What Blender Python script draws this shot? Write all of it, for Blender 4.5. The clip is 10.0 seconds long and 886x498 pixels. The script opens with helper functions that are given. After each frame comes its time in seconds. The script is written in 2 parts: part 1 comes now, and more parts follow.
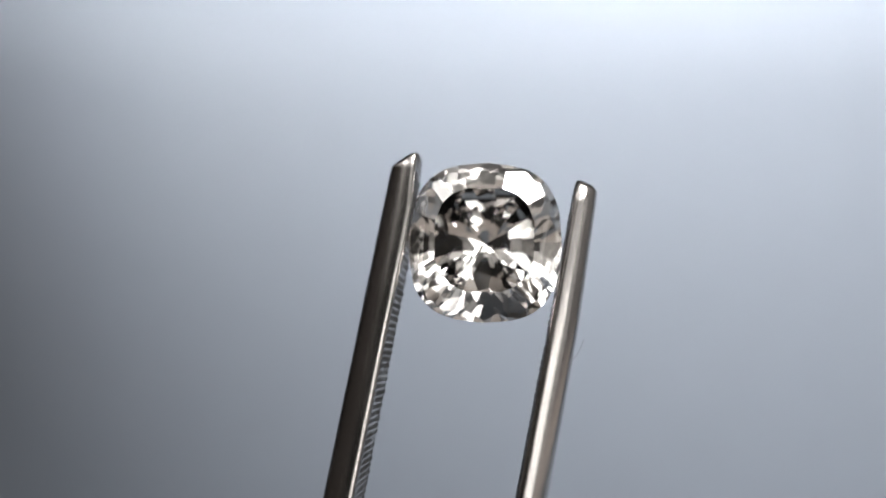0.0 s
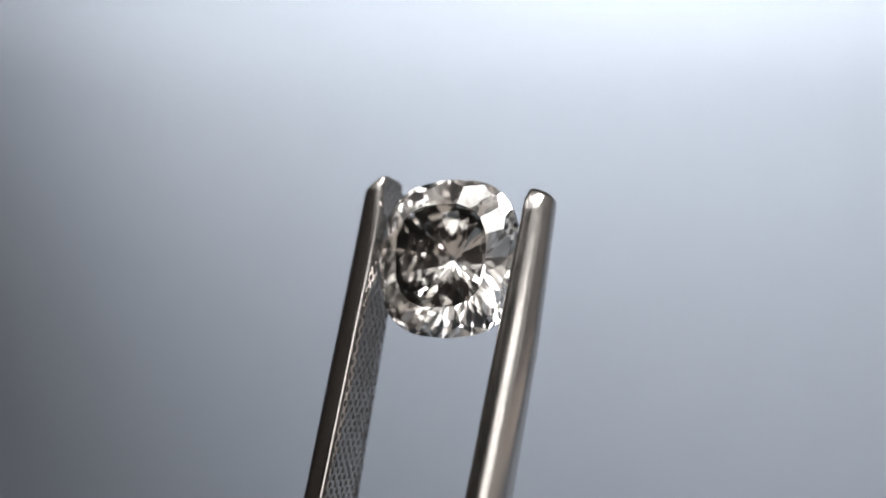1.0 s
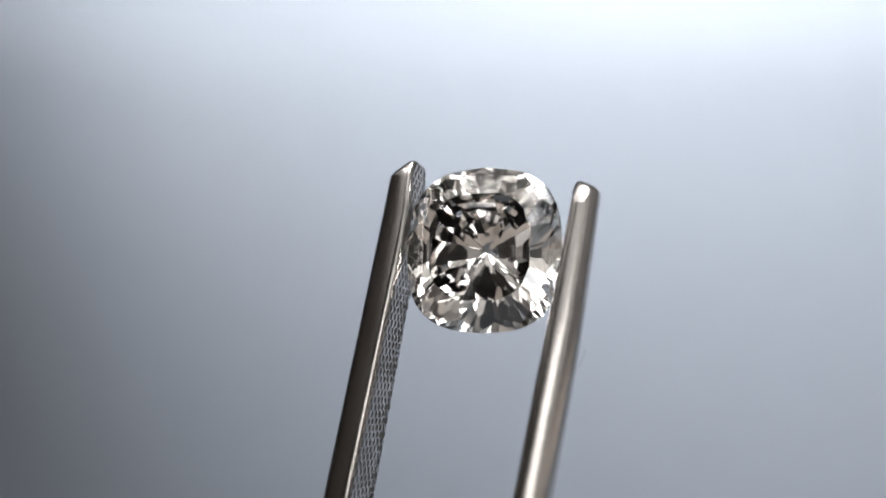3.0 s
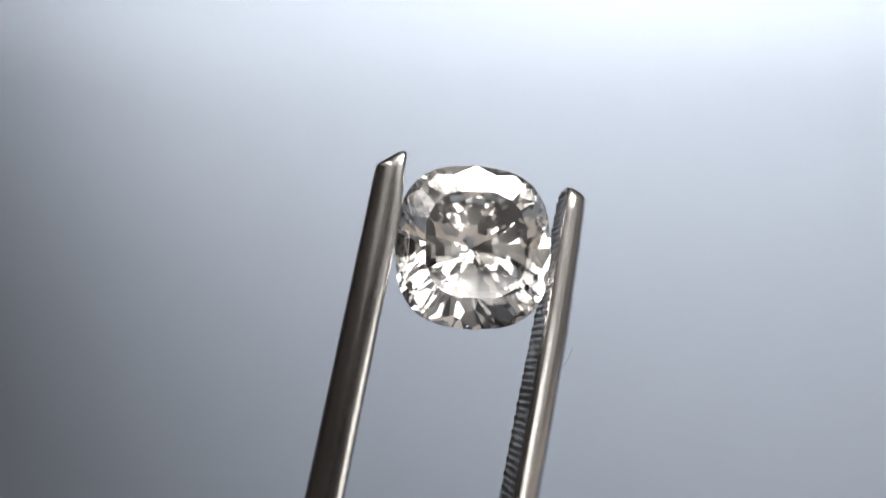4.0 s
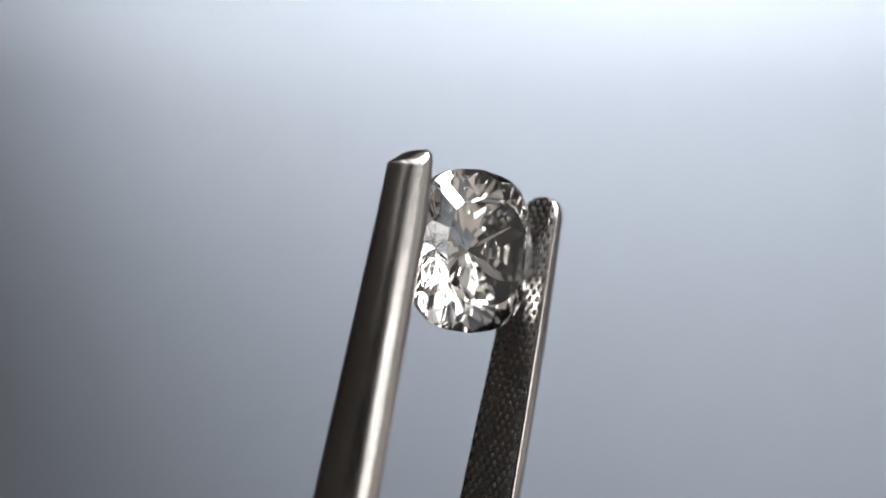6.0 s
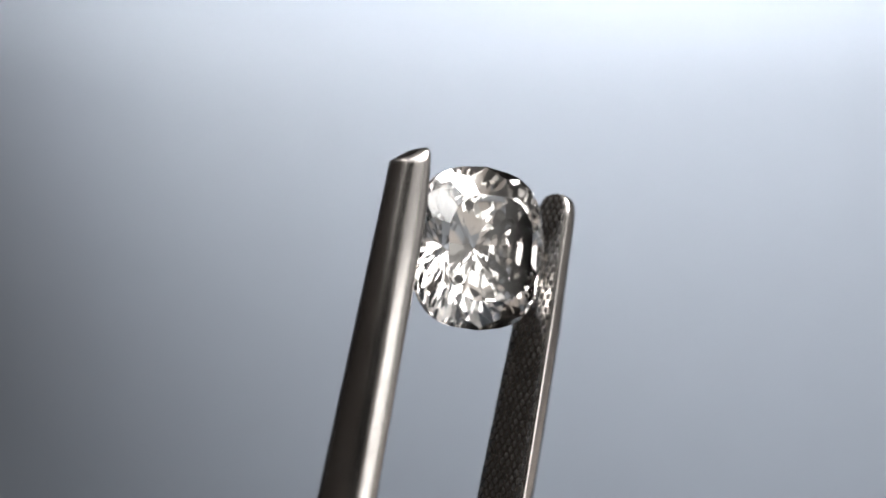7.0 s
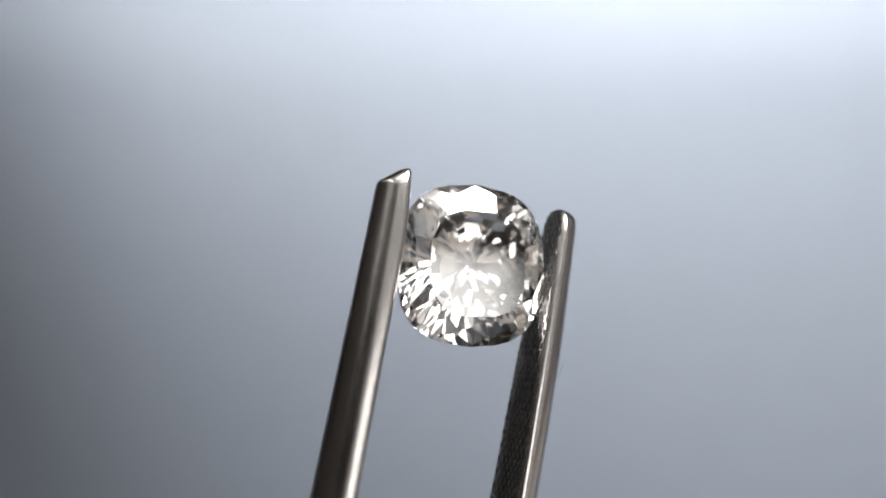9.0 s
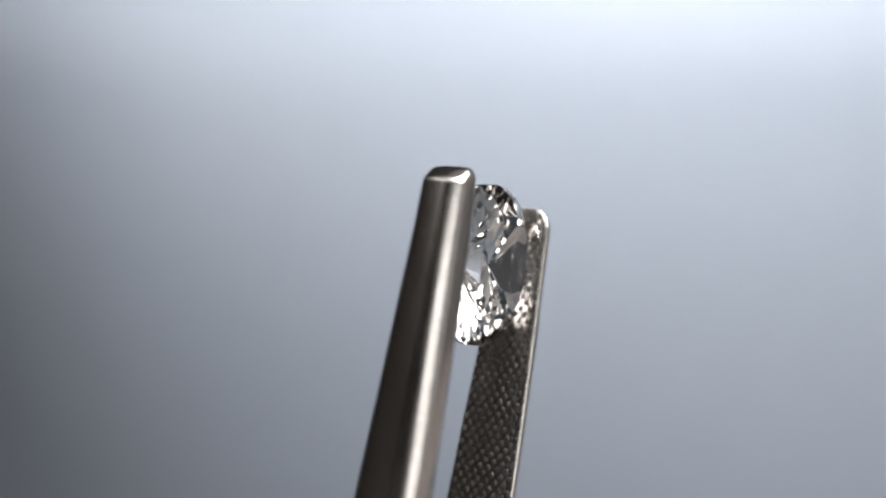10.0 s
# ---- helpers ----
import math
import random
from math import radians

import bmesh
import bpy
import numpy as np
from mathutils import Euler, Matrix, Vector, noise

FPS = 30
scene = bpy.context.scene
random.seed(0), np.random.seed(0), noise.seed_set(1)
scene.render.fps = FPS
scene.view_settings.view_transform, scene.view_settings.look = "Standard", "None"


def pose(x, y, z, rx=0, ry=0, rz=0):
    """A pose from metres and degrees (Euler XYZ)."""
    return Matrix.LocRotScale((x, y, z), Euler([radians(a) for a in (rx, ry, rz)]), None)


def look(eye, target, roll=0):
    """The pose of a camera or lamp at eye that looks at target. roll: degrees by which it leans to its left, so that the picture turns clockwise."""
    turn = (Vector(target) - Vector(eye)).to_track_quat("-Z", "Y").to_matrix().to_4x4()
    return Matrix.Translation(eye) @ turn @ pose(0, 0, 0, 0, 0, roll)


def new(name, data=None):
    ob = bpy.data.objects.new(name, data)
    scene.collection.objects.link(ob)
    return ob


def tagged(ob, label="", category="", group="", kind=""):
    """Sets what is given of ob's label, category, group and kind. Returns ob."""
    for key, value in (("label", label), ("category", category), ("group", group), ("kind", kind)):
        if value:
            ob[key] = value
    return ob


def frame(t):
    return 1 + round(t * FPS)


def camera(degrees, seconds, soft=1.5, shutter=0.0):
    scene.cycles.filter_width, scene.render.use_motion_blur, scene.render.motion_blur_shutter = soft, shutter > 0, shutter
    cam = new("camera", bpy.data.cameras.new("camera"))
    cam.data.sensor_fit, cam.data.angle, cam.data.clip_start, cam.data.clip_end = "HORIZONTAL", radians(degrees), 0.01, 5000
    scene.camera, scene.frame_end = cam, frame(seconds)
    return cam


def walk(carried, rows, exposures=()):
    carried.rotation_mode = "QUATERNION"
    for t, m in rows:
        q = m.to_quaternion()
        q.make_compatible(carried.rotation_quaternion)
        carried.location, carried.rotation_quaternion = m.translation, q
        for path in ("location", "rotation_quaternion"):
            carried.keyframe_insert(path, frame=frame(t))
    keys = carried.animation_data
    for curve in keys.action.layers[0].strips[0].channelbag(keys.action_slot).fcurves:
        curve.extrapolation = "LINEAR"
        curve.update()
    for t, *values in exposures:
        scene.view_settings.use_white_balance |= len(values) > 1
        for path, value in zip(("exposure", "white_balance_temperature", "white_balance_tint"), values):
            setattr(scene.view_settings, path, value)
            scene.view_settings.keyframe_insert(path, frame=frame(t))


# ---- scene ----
MM = 0.001
REACH = 31.12  # mm from the lens to the stone
cam = camera(54.45, 10.0, soft=1.5, shutter=0.5)
cam.data.dof.use_dof = True
cam.data.dof.focus_distance, cam.data.dof.aperture_fstop = 0.0298, 25.0
walk(cam, [(0.0, look((0, 0, 0), (0, 1, 0))), (10.0, look((0, 0, 0), (0, 1, 0)))],
     exposures=[(0.0, 0.09), (0.5, 0.13), (1.5, 0.16), (2.0, 0.23), (2.7, 0.22), (4.0, 0.25), (4.5, 0.18), (5.0, 0.15), (7.5, 0.18), (8.5, 0.18), (9.0, 0.11), (10.0, 0.09)])

# seconds, turn about the prongs, nod, lean (degrees), place (mm)
TURNS = [
    (0, -6.15, -6.18, 11.16, 1.517, -0.445, -0.162),
    (0.5, -17.80, -6.84, 10.71, 0.570, -0.486, -0.723),
    (1, -26.17, -6.06, 10.15, 0.233, -0.374, -0.726),
    (1.5, -33.90, -7.09, 10.10, 0.296, -0.788, -0.632),
    (2, -40.71, -6.59, 9.89, 0.023, -1.290, -0.238),
    (2.5, -28.58, -6.91, 10.78, 1.318, -1.558, -0.607),
    (2.7, -24.60, -7.03, 10.99, 1.512, -1.703, -0.550),
    (3.8, 3.24, -7.08, 11.13, 1.044, -1.569, -0.243),
    (4, 5.21, -8.60, 11.40, 1.065, -1.256, -0.331),
    (4.5, 14.55, -8.18, 11.48, 1.052, -1.240, -0.514),
    (5, 23.03, -6.78, 11.08, 0.853, -1.022, -0.438),
    (5.5, 31.28, -7.84, 11.29, 0.894, -1.010, -0.480),
    (5.7, 33.34, -7.42, 11.74, 0.957, -0.906, -0.481),
    (6.25, 40.50, -7.20, 11.50, 1.050, -0.930, -0.440),
    (6.8, 34.24, -6.95, 11.38, 1.163, -0.943, -0.392),
    (7, 30.54, -7.37, 11.38, 1.270, -0.885, -0.370),
    (7.5, 20.25, -7.54, 11.59, 1.699, -0.995, -0.427),
    (8, 8.99, -9.45, 11.26, 1.354, -1.072, -0.635),
    (8.5, 0.14, -9.21, 11.56, 0.990, -0.407, -1.102),
    (9, 16.65, -9.48, 11.17, 1.019, -0.680, -0.976),
    (9.5, 32.39, -8.03, 11.34, 1.306, -0.299, -1.187),
    (9.8, 47.23, -7.69, 11.04, 1.125, -0.995, -0.689),
    (10, 59.66, -6.55, 11.01, 1.439, -0.591, -0.953),
]


def held(yaw, nod, lean, x, y, z):
    turn = Matrix.Rotation(radians(lean), 4, "Y") @ Matrix.Rotation(radians(nod), 4, "X") @ Matrix.Rotation(radians(yaw), 4, "Z")
    return Matrix.Translation((x * MM, (y + REACH) * MM, z * MM)) @ turn


# ---- light ----
world = bpy.data.worlds.new("world")
scene.world = world
world.use_nodes = True
world.node_tree.nodes["Background"].inputs["Color"].default_value = (0.5, 0.55, 0.62, 1)
world.node_tree.nodes["Background"].inputs["Strength"].default_value = 0.2


def lamp(name, eye, target, size, size_y, watts, colour):
    data = bpy.data.lights.new(name, "AREA")
    data.shape, data.size, data.size_y, data.energy, data.color = "RECTANGLE", size, size_y, watts, colour
    ob = new(name, data)
    ob.matrix_world = look(eye, target)
    return ob


# unseen key, fitted to the card's gradient and the white crown facets
lamp("key_light", (0.098, -0.022, 0.165), (0.349, 0.26, -0.117), 0.15, 0.15, 1.6, (1, 0.97, 0.97))
# two added lamps, out of view, that only shape the card's gradient
lamp("card_fill_left", (-0.092, 0.069, 0.137), (0.08, 0.26, 0.295), 0.08, 0.05, 2.4, (1, 0.97, 0.97))
lamp("card_fill_right", (0.046, 0.145, 0.219), (0.188, 0.26, 0.208), 0.05, 0.05, 1.25, (1, 0.97, 0.97))
# unseen panels on the right, placed for the bright stripe along the steel
lamp("low_panel_light", (0.84, -1.57, 0.02), (0.84, 0.0, 0.02), 1.18, 0.72, 8.8, (1, 0.98, 0.96))
lamp("east_panel_light", (1.46, -0.95, 0.2), (0.0, -0.95, 0.2), 0.8, 1.1, 0.9, (1, 0.98, 0.96))
# added fills, out of view, that brighten the stone from above
lamp("high_fill_light", (0.73, -1.57, 1.37), (0.73, 0.0, 1.37), 1.4, 1.04, 20.0, (1, 0.99, 0.98))
lamp("west_fill_light", (-1.17, -0.7, 1.45), (0.0, -0.7, 1.45), 1.6, 0.7, 16.0, (1, 0.98, 0.96))
for y in (-1.3, -0.95, -0.6, -0.25):
    lamp("top_fill_light", (0.1, y, 1.95), (0.1, y + 0.01, 0.0), 1.4, 0.16, 3.6, (1, 0.98, 0.96))


# ---- materials ----
def material(name):
    m = bpy.data.materials.new(name)
    m.use_nodes = True
    t = m.node_tree
    return m, t.nodes, t.links, t.nodes["Principled BSDF"]


def noise_node(n, l, scale, detail=4, stretch=None):
    tc = n.new("ShaderNodeTexCoord")
    mp = n.new("ShaderNodeMapping")
    if stretch:
        mp.inputs["Scale"].default_value = stretch
    tx = n.new("ShaderNodeTexNoise")
    tx.inputs["Scale"].default_value, tx.inputs["Detail"].default_value = scale, detail
    l.new(tc.outputs["Object"], mp.inputs["Vector"])
    l.new(mp.outputs["Vector"], tx.inputs["Vector"])
    return tx


def ramp(n, l, source, a, b, lo=0.3, hi=0.7):
    r = n.new("ShaderNodeMapRange")
    r.inputs["From Min"].default_value, r.inputs["From Max"].default_value = lo, hi
    r.inputs["To Min"].default_value, r.inputs["To Max"].default_value = a, b
    l.new(source.outputs["Fac"], r.inputs["Value"])
    return r


def mixed(n, l, fac, a, b):
    c = n.new("ShaderNodeMix")
    c.data_type = "RGBA"
    c.inputs["A"].default_value, c.inputs["B"].default_value = (*a, 1), (*b, 1)
    l.new(fac.outputs[0], c.inputs["Factor"])
    return c


def plain(name, a, b, scale, rough=0.7):
    m, n, l, p = material(name)
    tx = noise_node(n, l, scale)
    c = mixed(n, l, tx, a, b)
    l.new(c.outputs["Result"], p.inputs["Base Color"])
    p.inputs["Roughness"].default_value = rough
    return m


def steel(name, tint, rough_lo, rough_hi, bump):
    m, n, l, p = material(name)
    p.inputs["Metallic"].default_value = 1
    grain = noise_node(n, l, 1, 5, (9000, 9000, 900))
    smear = noise_node(n, l, 1, 4, (900, 900, 350))
    c = mixed(n, l, smear, [v * 0.86 for v in tint], [min(v * 1.1, 1) for v in tint])
    l.new(c.outputs["Result"], p.inputs["Base Color"])
    r = ramp(n, l, smear, rough_lo, rough_hi)
    l.new(r.outputs[0], p.inputs["Roughness"])
    b = n.new("ShaderNodeBump")
    b.inputs["Strength"].default_value, b.inputs["Distance"].default_value = bump, 0.000008
    pits = noise_node(n, l, 12000, 3)
    add = n.new("ShaderNodeMath")
    add.operation = "MULTIPLY_ADD"
    add.inputs[1].default_value = 0.45
    l.new(pits.outputs["Fac"], add.inputs[0])
    l.new(grain.outputs["Fac"], add.inputs[2])
    l.new(add.outputs[0], b.inputs["Height"])
    l.new(b.outputs["Normal"], p.inputs["Normal"])
    return m


STEEL = steel("brushed_steel", (0.52, 0.495, 0.475), 0.16, 0.24, 0.55)
# prong tint cut to a fifth: the inner faces' dim reflections sit in the colour
GRIP = steel("shaded_knurled_steel", (0.105, 0.1, 0.096), 0.38, 0.5, 0.3)
CARD = plain("grey_card", (0.119, 0.1365, 0.161), (0.128, 0.1465, 0.1725), 90, 0.8)
WALL = plain("painted_wall", (0.76, 0.75, 0.74), (0.82, 0.81, 0.8), 6)
# for the unseen east wall, toned down to dim the right prong's reflection
GREY = plain("grey_wall", (0.27, 0.265, 0.26), (0.33, 0.325, 0.32), 6)
# near-black for the unseen surfaces that the steel mirrors
DARK = plain("dark_matte", (0.013, 0.012, 0.0115), (0.025, 0.0225, 0.0215), 200, 0.9)
# dark brown for the unseen panel on the west side
BROWN = plain("brown_matte", (0.055, 0.048, 0.044), (0.085, 0.075, 0.069), 200, 0.9)
# pale tone that throws light up into the stone
PALE = plain("pale_bounce", (0.40, 0.35, 0.32), (0.60, 0.55, 0.52), 26, 0.5)
WOOD = plain("dark_table", (0.06, 0.045, 0.035), (0.1, 0.075, 0.055), 30, 0.5)
SPECK = plain("black_carbon", (0.002, 0.002, 0.002), (0.005, 0.005, 0.005), 20000, 0.9)
SPECK.node_tree.nodes["Principled BSDF"].inputs["Specular IOR Level"].default_value = 0
LINT = plain("grey_lint", (0.03, 0.03, 0.035), (0.08, 0.08, 0.08), 9000, 0.8)


def gem():
    m, n, l, p = material("diamond")
    n.remove(p)
    g = n.new("ShaderNodeBsdfGlass")
    g.inputs["IOR"].default_value, g.inputs["Roughness"].default_value = 2.418, 0.02
    g.inputs["Color"].default_value = (0.995, 0.988, 0.978, 1)
    l.new(g.outputs[0], n["Material Output"].inputs["Surface"])
    return m


GEM = gem()


# ---- building helpers ----
def part(name, bm, mat, parent=None, label="", smooth=False):
    me = bpy.data.meshes.new(name)
    bm.to_mesh(me)
    bm.free()
    me.materials.append(mat)
    if smooth:
        me.shade_smooth()
    ob = new(name, me)
    if parent:
        ob.parent = parent
    return tagged(ob, label)


def box(bm, x0, x1, y0, y1, z0, z1):
    m = Matrix.LocRotScale(((x0 + x1) / 2, (y0 + y1) / 2, (z0 + z1) / 2), None, (x1 - x0, y1 - y0, z1 - z0))
    bmesh.ops.create_cube(bm, size=1, matrix=m)
    return bm


def soft_step(a, b, x):
    u = min(max((x - a) / (b - a), 0), 1)
    return u * u * (3 - 2 * u)


# ---- the place ----
def setting():
    x0, x1, y0, y1, z0, z1, th = -1.2, 1.5, -1.6, 1.0, -0.93, 2.0, 0.1
    # room out of view, added; its tones set what steel and stone reflect
    for name, mat, b in (
        ("wall_west", WALL, (x0 - th, x0, y0 - th, y1 + th, z0, z1)),
        ("wall_east", GREY, (x1, x1 + th, y0 - th, y1 + th, z0, z1)),
        ("wall_north", DARK, (x0, x1, y1, y1 + th, z0, z1)),
        ("floor", WOOD, (x0 - th, x1 + th, y0 - th, y1 + th, z0 - th, z0)),
        ("ceiling", WALL, (x0 - th, x1 + th, y0 - th, y1 + th, z1, z1 + th)),
        ("wall_south", WALL, (x0, x1, y0 - th, y0, z0, z1)),
    ):
        tagged(part(name, box(bmesh.new(), *b), mat), "plain %s of the small workroom" % name.split("_")[0], name.split("_")[0], kind="structure")
    # dark panels added out of view, so the steel's left side reflects dark
    for panel_mat, b in ((DARK, (x0 + 0.01, -0.06, y0 + 0.005, y0 + 0.03, z0 + 0.02, 0.95)), (BROWN, (x0 + 0.005, x0 + 0.03, y0 + 0.04, y1 - 0.04, z0 + 0.02, 0.70))):
        tagged(part("curtain", box(bmesh.new(), *b), panel_mat), "unseen dark panel on the lower wall for dark steel reflections", "curtain", kind="structure")
    # dark bars added out of view, which split the lamps into smaller reflections
    for name, xa, xb, za, zb, nx, nz in (("window_1", 0.03, 1.43, 0.85, 1.89, 4, 3), ("window_2", 0.25, 1.43, -0.34, 0.38, 3, 2)):
        win = tagged(new(name), "unseen dark bars added to break up a panel of light", "window", kind="structure")
        bm = bmesh.new()
        for x in (xa, xb):
            box(bm, x - 0.02, x + 0.02, -1.56, -1.5, za - 0.02, zb + 0.02)
        for z in (za, zb):
            box(bm, xa + 0.02, xb - 0.02, -1.56, -1.5, z - 0.02, z + 0.02)
        part("bar_frame", bm, DARK, win)
        for k in range(1, nx):
            x = xa + (xb - xa) * k / nx
            part("upright_bar", box(bmesh.new(), x - 0.045, x + 0.045, -1.545, -1.51, za + 0.02, zb - 0.02), DARK, win)
        for k in range(1, nz):
            z = za + (zb - za) * k / nz
            part("cross_bar", box(bmesh.new(), xa + 0.02, xb - 0.02, -1.54, -1.516, z - 0.03, z + 0.03), DARK, win)
    win = tagged(new("bar_grid_3"), "unseen dark bars added before the east panel of light", "window", kind="structure")
    bm = bmesh.new()
    for y in (-1.37, -0.53):
        box(bm, 1.39, 1.45, y - 0.02, y + 0.02, -0.37, 0.77)
    for z in (-0.35, 0.75):
        box(bm, 1.39, 1.45, -1.35, -0.55, z - 0.02, z + 0.02)
    part("bar_frame", bm, DARK, win)
    part("upright_bar", box(bmesh.new(), 1.40, 1.44, -0.97, -0.93, -0.33, 0.73), DARK, win)
    win = tagged(new("bar_grid_4"), "unseen dark bars added before the high west panel of light", "window", kind="structure")
    bm = bmesh.new()
    for y in (-1.52, 0.12):
        box(bm, -1.16, -1.1, y - 0.02, y + 0.02, 1.08, 1.82)
    for z in (1.1, 1.8):
        box(bm, -1.16, -1.1, -1.5, 0.1, z - 0.02, z + 0.02)
    part("bar_frame", bm, DARK, win)
    for y in (-1.1, -0.7, -0.3):
        part("upright_bar", box(bmesh.new(), -1.15, -1.11, y - 0.035, y + 0.035, 1.12, 1.78), DARK, win)
    # a sheet of card that stands behind the stone and sweeps forward onto the table
    bm = bmesh.new()
    # top edge stops just out of view, so the prong tips reflect dark
    line = [(0.26, 0.088), (0.26, 0.05), (0.26, -0.02), (0.26, -0.1)]
    for k in range(1, 11):
        a = math.pi / 2 * k / 10
        line.append((0.26 - 0.055 * (1 - math.cos(a)), -0.1 - 0.055 * math.sin(a)))
    # unseen foot, run forward to lighten the stone from below
    line += [(0.17, -0.155), (0.0, -0.155), (-0.2, -0.155)]
    rows = [[bm.verts.new((x, y, z)) for x in (-0.17, -0.06, 0.06, 0.2, 0.45)] for y, z in line]
    for a, b in zip(rows, rows[1:]):
        for k in range(4):
            bm.faces.new((a[k], a[k + 1], b[k + 1], b[k]))
    bmesh.ops.recalc_face_normals(bm, faces=bm.faces)
    bmesh.ops.solidify(bm, geom=bm.faces[:], thickness=0.0006)
    tagged(part("backdrop", bm, CARD, smooth=True), "plain blue-grey card backdrop curving onto the table", "backdrop", kind="structure")
    # table out of view, added to bounce light into the lower facets
    table = tagged(new("table"), "unseen pale table added to light the stone from below", "table")
    part("tabletop", box(bmesh.new(), -0.6, 1.0, -0.85, 0.6, -0.19, -0.157), PALE, table)
    for x in (-0.55, 0.95):
        for y in (-0.8, 0.55):
            part("leg", box(bmesh.new(), x - 0.03, x + 0.03, y - 0.03, y + 0.03, -0.93, -0.19), WOOD, table)


# ---- tweezers, in mm, prongs along z, gap across x ----
# inner face, its slope, middle, its slope, width, its slope, thickness, its slope
PRONGS = {
    -1: (2.783, 0.006582, 0.1893, 0.006439, 2.039, -0.07496, 1.202, -0.003835),
    1: (2.655, 0.00806, -0.04902, 0.01261, 2.195, -0.05826, 0.9482, -0.04365),
}


def prong_shape(side, z):
    """inner face x, middle y, width, thickness of a prong at height z"""
    far, zc = soft_step(-12, -60, z), max(z, -14)
    inner, lean, mid, shift, width, taper, thick, swell = PRONGS[side]
    inner += lean * zc + 2.6 * soft_step(-14, -70, z) - 5.0 * soft_step(-80, -126, z)
    width += taper * zc + 4.6 * far
    thick += swell * zc + 0.5 * far
    if side > 0:
        width -= 0.2 * soft_step(-4, 2.5, z)
    else:
        inner += 0.2 * soft_step(0.6, 3.0, z)
        thick -= 0.2 * soft_step(0.6, 3.0, z)
    return side * inner, (mid + shift * zc) * (1 - far), width, thick


def rounding(side, down):
    """how much narrower a prong is this far below its tip"""
    r, share = (0.6, 0.66) if side < 0 else (0.9, 0.7)
    return 2 * share * (r - math.sqrt(r * r - max(r - down, 0) ** 2))


TOP = {-1: 3.113, 1: 3.126}


def prong(side):
    bm = bmesh.new()
    top = TOP[side]
    heights = [top - v for v in (0, 0.02, 0.06, 0.12, 0.2, 0.3, 0.4, 0.5, 0.6, 0.68, 0.74, 0.8, 0.86, 0.95, 1.1, 1.4, 2, 3, 5, 8, 12, 15)]
    heights += [-16 - 4 * k for k in range(28)]
    rings = []
    n = 40
    for z in heights:
        x, y, w, d = prong_shape(side, z)
        down = top - z
        w -= rounding(side, down)
        cut = 0.30 + 1.15 * down if side < 0 else 0.3 + 0.75 * math.sqrt(1 - (1 - min(down / 1.0, 1)) ** 2)
        d = min(d, cut - 0.12 * max(0, 0.1 - down) / 0.1)
        ring = []
        for k in range(n + 1):
            a = math.pi * k / n
            c, s = math.cos(a), math.sin(a)
            e = 2 / 2.25
            py = -w / 2 * math.copysign(abs(c) ** e, c)
            px = 0.12 + (d - 0.12) * abs(s) ** e
            ring.append(bm.verts.new(((x + side * px) * MM, (y + py) * MM, z * MM)))
        for k in range(6):
            ring.append(bm.verts.new(((x + side * 0.03) * MM, (y + (w - 0.14) * (0.5 - k / 5)) * MM, z * MM)))
        rings.append(ring)
    m = len(rings[0])
    for a, b in zip(rings, rings[1:]):
        for k in range(m):
            bm.faces.new((a[k], a[(k + 1) % m], b[(k + 1) % m], b[k]))
    bm.faces.new(rings[0])
    bm.faces.new(rings[-1])
    bmesh.ops.recalc_face_normals(bm, faces=bm.faces)
    return bm


def grip(side):
    """the cross-hatched inner face: rows of small pyramids"""
    bm = bmesh.new()
    top, pitch, high = TOP[side] - 0.05, 0.29, 0.062
    nz, ny = 330, 44
    rows = []
    for i in range(nz + 1):
        z = top - 15.5 * i / nz
        x, y, w, d = prong_shape(side, z)
        down = TOP[side] - z
        w -= rounding(side, down)
        row = []
        for j in range(ny + 1):
            v = j / ny - 0.5
            py = v * (w - 0.17)
            a, b = (py * 0.8 + z * 0.6) / pitch, (py * 0.8 - z * 0.6) / pitch
            h = high * (0.5 - 0.5 * math.cos(2 * math.pi * a)) * (0.5 - 0.5 * math.cos(2 * math.pi * b))
            edge = min(1, (0.5 - abs(v)) / 0.012 + 0.25)
            wear = 0.75 + 0.5 * noise.noise((py * 1.3, z * 1.3, side * 5.0))
            px = 0.03 - h * wear * edge - 0.012 * noise.noise((py * 9, z * 9, 3.0))
            row.append(bm.verts.new(((x + side * (px + 0.01)) * MM, (y + py) * MM, z * MM)))
        rows.append(row)
    for a, b in zip(rows, rows[1:]):
        for j in range(ny):
            bm.faces.new((a[j], a[j + 1], b[j + 1], b[j]))
    bmesh.ops.recalc_face_normals(bm, faces=bm.faces)
    return bm


def tweezers():
    ob = tagged(new("tweezers"), "brushed steel tweezers gripping a cut stone", "tweezers")
    for side in (-1, 1):
        arm = part("prong", prong(side), STEEL, ob, smooth=True)
        part("grip_face", grip(side), GRIP, arm, "cross-hatched knurled steel grip, its shade put into the colour")
    bm = box(bmesh.new(), -0.0028, 0.0028, -0.0032, 0.0032, -0.13, -0.112)
    bmesh.ops.bevel(bm, geom=bm.edges[:], offset=0.0008, segments=2, affect="EDGES")
    part("joint", bm, STEEL, ob)
    return ob


# ---- the stone ----
def cushion(a, b, az, power=2.75):
    m = power / (power - 1)
    return ((a * abs(math.cos(az))) ** m + (b * abs(math.sin(az))) ** m) ** (1 / m)


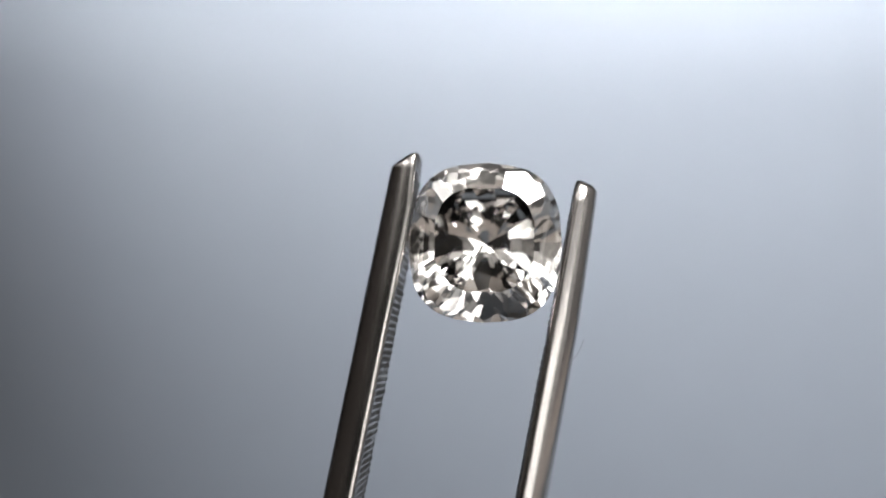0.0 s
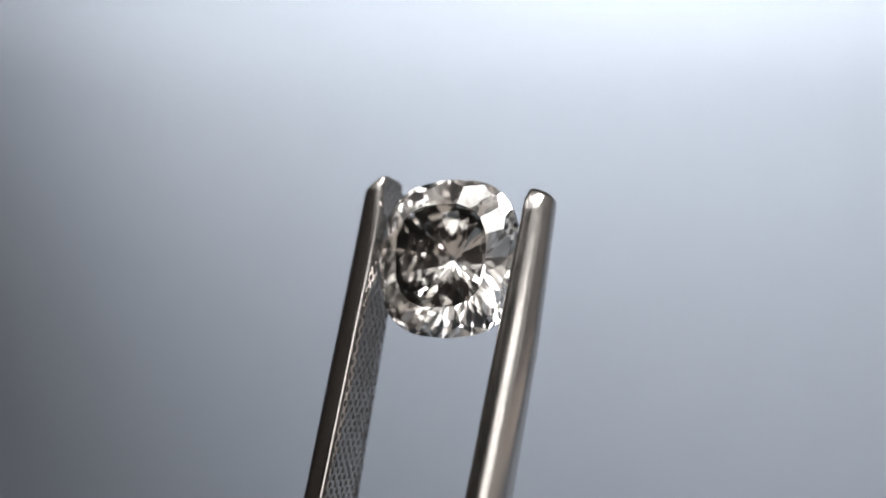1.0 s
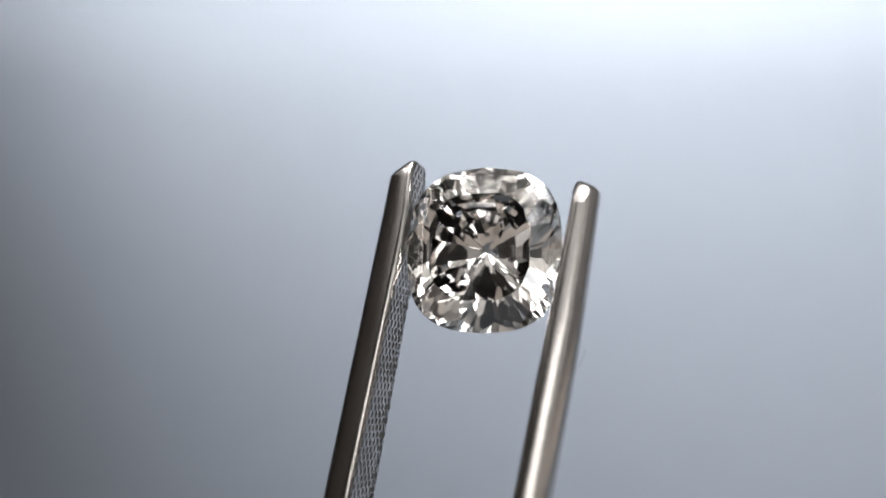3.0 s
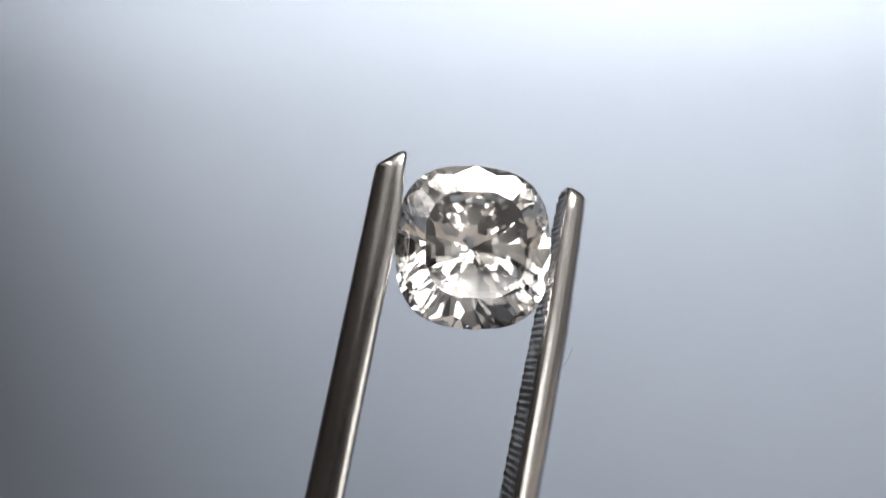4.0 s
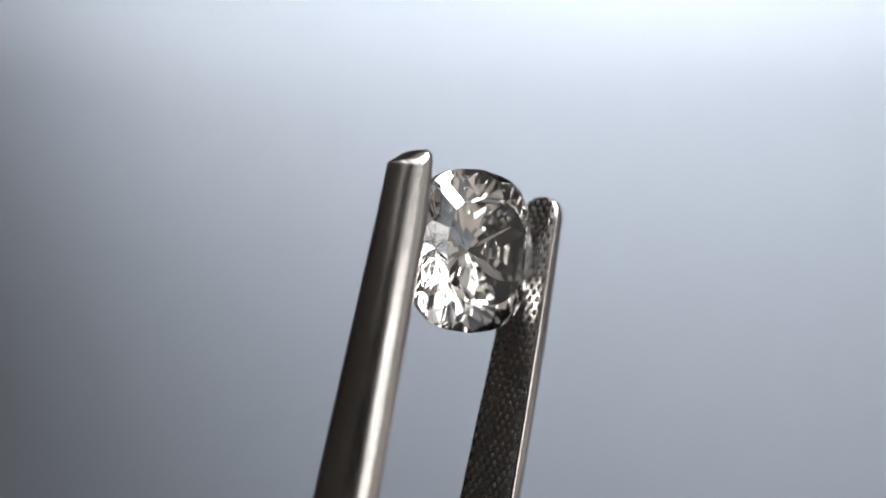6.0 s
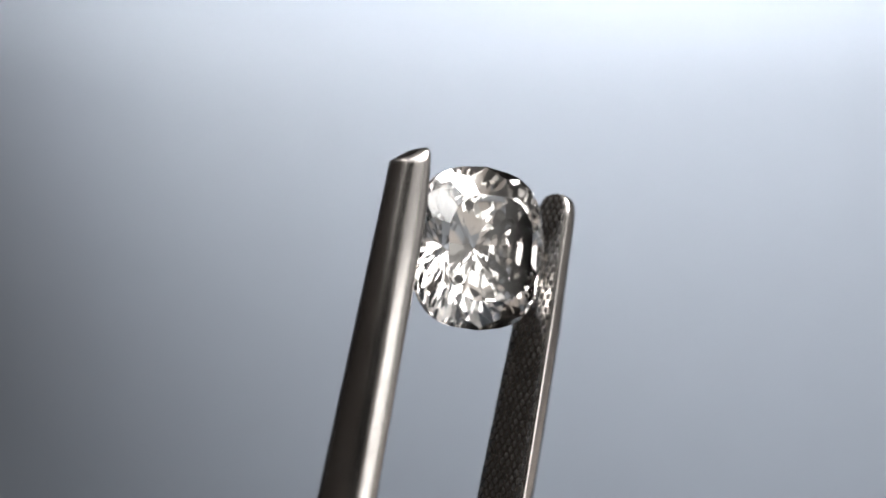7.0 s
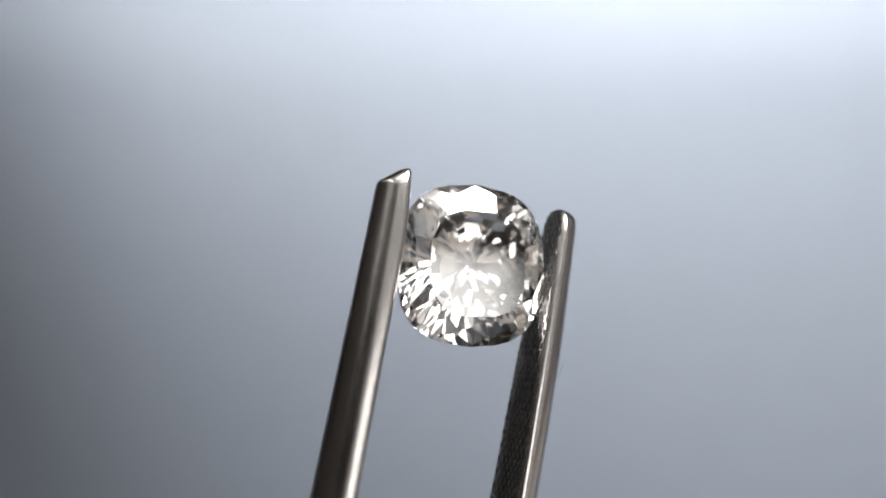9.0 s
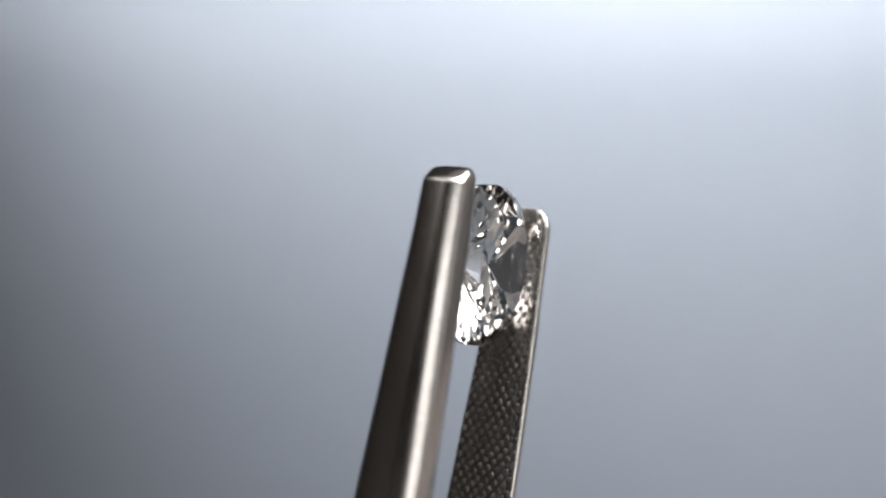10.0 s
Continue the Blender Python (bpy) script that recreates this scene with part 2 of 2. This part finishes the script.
def diamond():
    """a cushion cut: planes cut from a block; table towards -y"""
    a, b, girdle, crown = 2.68, 2.82, 0.10, 0.64
    bm = bmesh.new()
    bmesh.ops.create_cube(bm, size=8)
    rnd = random.Random(4)

    def cut(az, reach, y, steep, back):
        # a facet that meets the radius reach at height y and falls away at the angle steep from the girdle plane
        s = 1 if back else -1
        no = Vector((math.cos(az) * math.sin(steep), s * math.cos(steep), math.sin(az) * math.sin(steep)))
        co = Vector((math.cos(az) * reach, y, math.sin(az) * reach))
        cutting = bmesh.ops.bisect_plane(bm, geom=bm.verts[:] + bm.edges[:] + bm.faces[:], dist=1e-6, plane_co=co, plane_no=no, clear_outer=True)
        edges = [e for e in cutting["geom_cut"] if isinstance(e, bmesh.types.BMEdge)]
        if len(edges) > 2:
            bmesh.ops.contextual_create(bm, geom=edges)

    def wob(v):
        return rnd.uniform(-v, v)

    step = math.pi / 4
    for k in range(32):
        az = (k + 0.5) * step / 4
        cut(az, cushion(a, b, az), 0, math.pi / 2, True)
    # crown
    cut(0, 0, -girdle - crown, 0, False)
    for k in range(16):
        az = k * step / 2 + radians(wob(1.0))
        h = cushion(a, b, az)
        cut(az, h * 0.645, -girdle - crown, math.atan2(crown - 0.08, h * 0.355) + radians(wob(1.4)), False)
    for k in range(16):
        az = (k + 0.5) * step / 2 + radians(wob(1.0))
        cut(az, cushion(a, b, az), -girdle, radians(41 + wob(1.5)), False)
    # pavilion: rings of facets from the girdle to the culet, flatter inwards
    y, last, mean = girdle, 1.0, 2.75
    for count, turn, reach, steep in (
        (24, 0, 1.0, 55), (16, 0.5, 0.93, 46.5), (16, 0, 0.80, 43.4), (16, 0.5, 0.62, 41.6), (16, 0, 0.45, 40.0), (16, 0.5, 0.30, 38.6), (8, 0, 0.14, 37.0),
    ):
        y += (last - reach) * mean * math.tan(radians(steep + 1.2))
        last = reach
        for k in range(count):
            az = (k + turn) * 2 * math.pi / count + radians(wob(2.0))
            h = cushion(a, b, az)
            cut(az, h * reach, y, math.atan(math.tan(radians(steep + wob(1.3))) * mean / h), True)
    bmesh.ops.remove_doubles(bm, verts=bm.verts[:], dist=0.004)
    bmesh.ops.recalc_face_normals(bm, faces=bm.faces)
    bmesh.ops.transform(bm, verts=bm.verts, matrix=Matrix.Scale(MM, 4) @ Matrix.Translation((-0.10, -0.05, 0.38)) @ Matrix.Rotation(radians(-9), 4, "Y"))
    ob = tagged(part("diamond", bm, GEM), "clear cushion-cut diamond held between steel prongs", "diamond")
    for x, y, z, r in ((-1.06, -0.32, -0.92, 0.14), (-0.82, -0.2, -1.04, 0.045)):
        sp = bmesh.new()
        bmesh.ops.create_icosphere(sp, subdivisions=2, radius=r * MM)
        for v in sp.verts:
            v.co *= 1 + 0.35 * noise.noise(v.co * 14000 + Vector((x, y, z)))
            v.co.x *= 1.25
        bmesh.ops.translate(sp, verts=sp.verts, vec=(x * MM, y * MM, z * MM))
        part("inclusion", sp, SPECK, ob, "black speck inside the stone")
    return ob


def lint():
    cu = bpy.data.curves.new("lint_fibre", "CURVE")
    cu.dimensions, cu.bevel_depth, cu.bevel_resolution = "3D", 0.010 * MM, 1
    sp = cu.splines.new("NURBS")
    pts = [(3.62, -0.3, -3.1), (3.78, -0.3, -3.0), (3.85, -0.3, -2.7), (3.90, -0.32, -2.35)]
    sp.points.add(len(pts) - 1)
    for q, c in zip(sp.points, pts):
        q.co = (*[v * MM for v in c], 1)
    sp.use_endpoint_u = True
    ob = new("lint_fibre", cu)
    cu.materials.append(LINT)
    return tagged(ob, "thin grey lint fibre clinging to the steel prong", "lint")


setting()
TWEEZERS, STONE, FIBRE = tweezers(), diamond(), lint()


def motions():
    rows = [(t, held(*p)) for t, *p in TURNS]
    for thing in (TWEEZERS, STONE, FIBRE):
        walk(thing, rows)


motions()
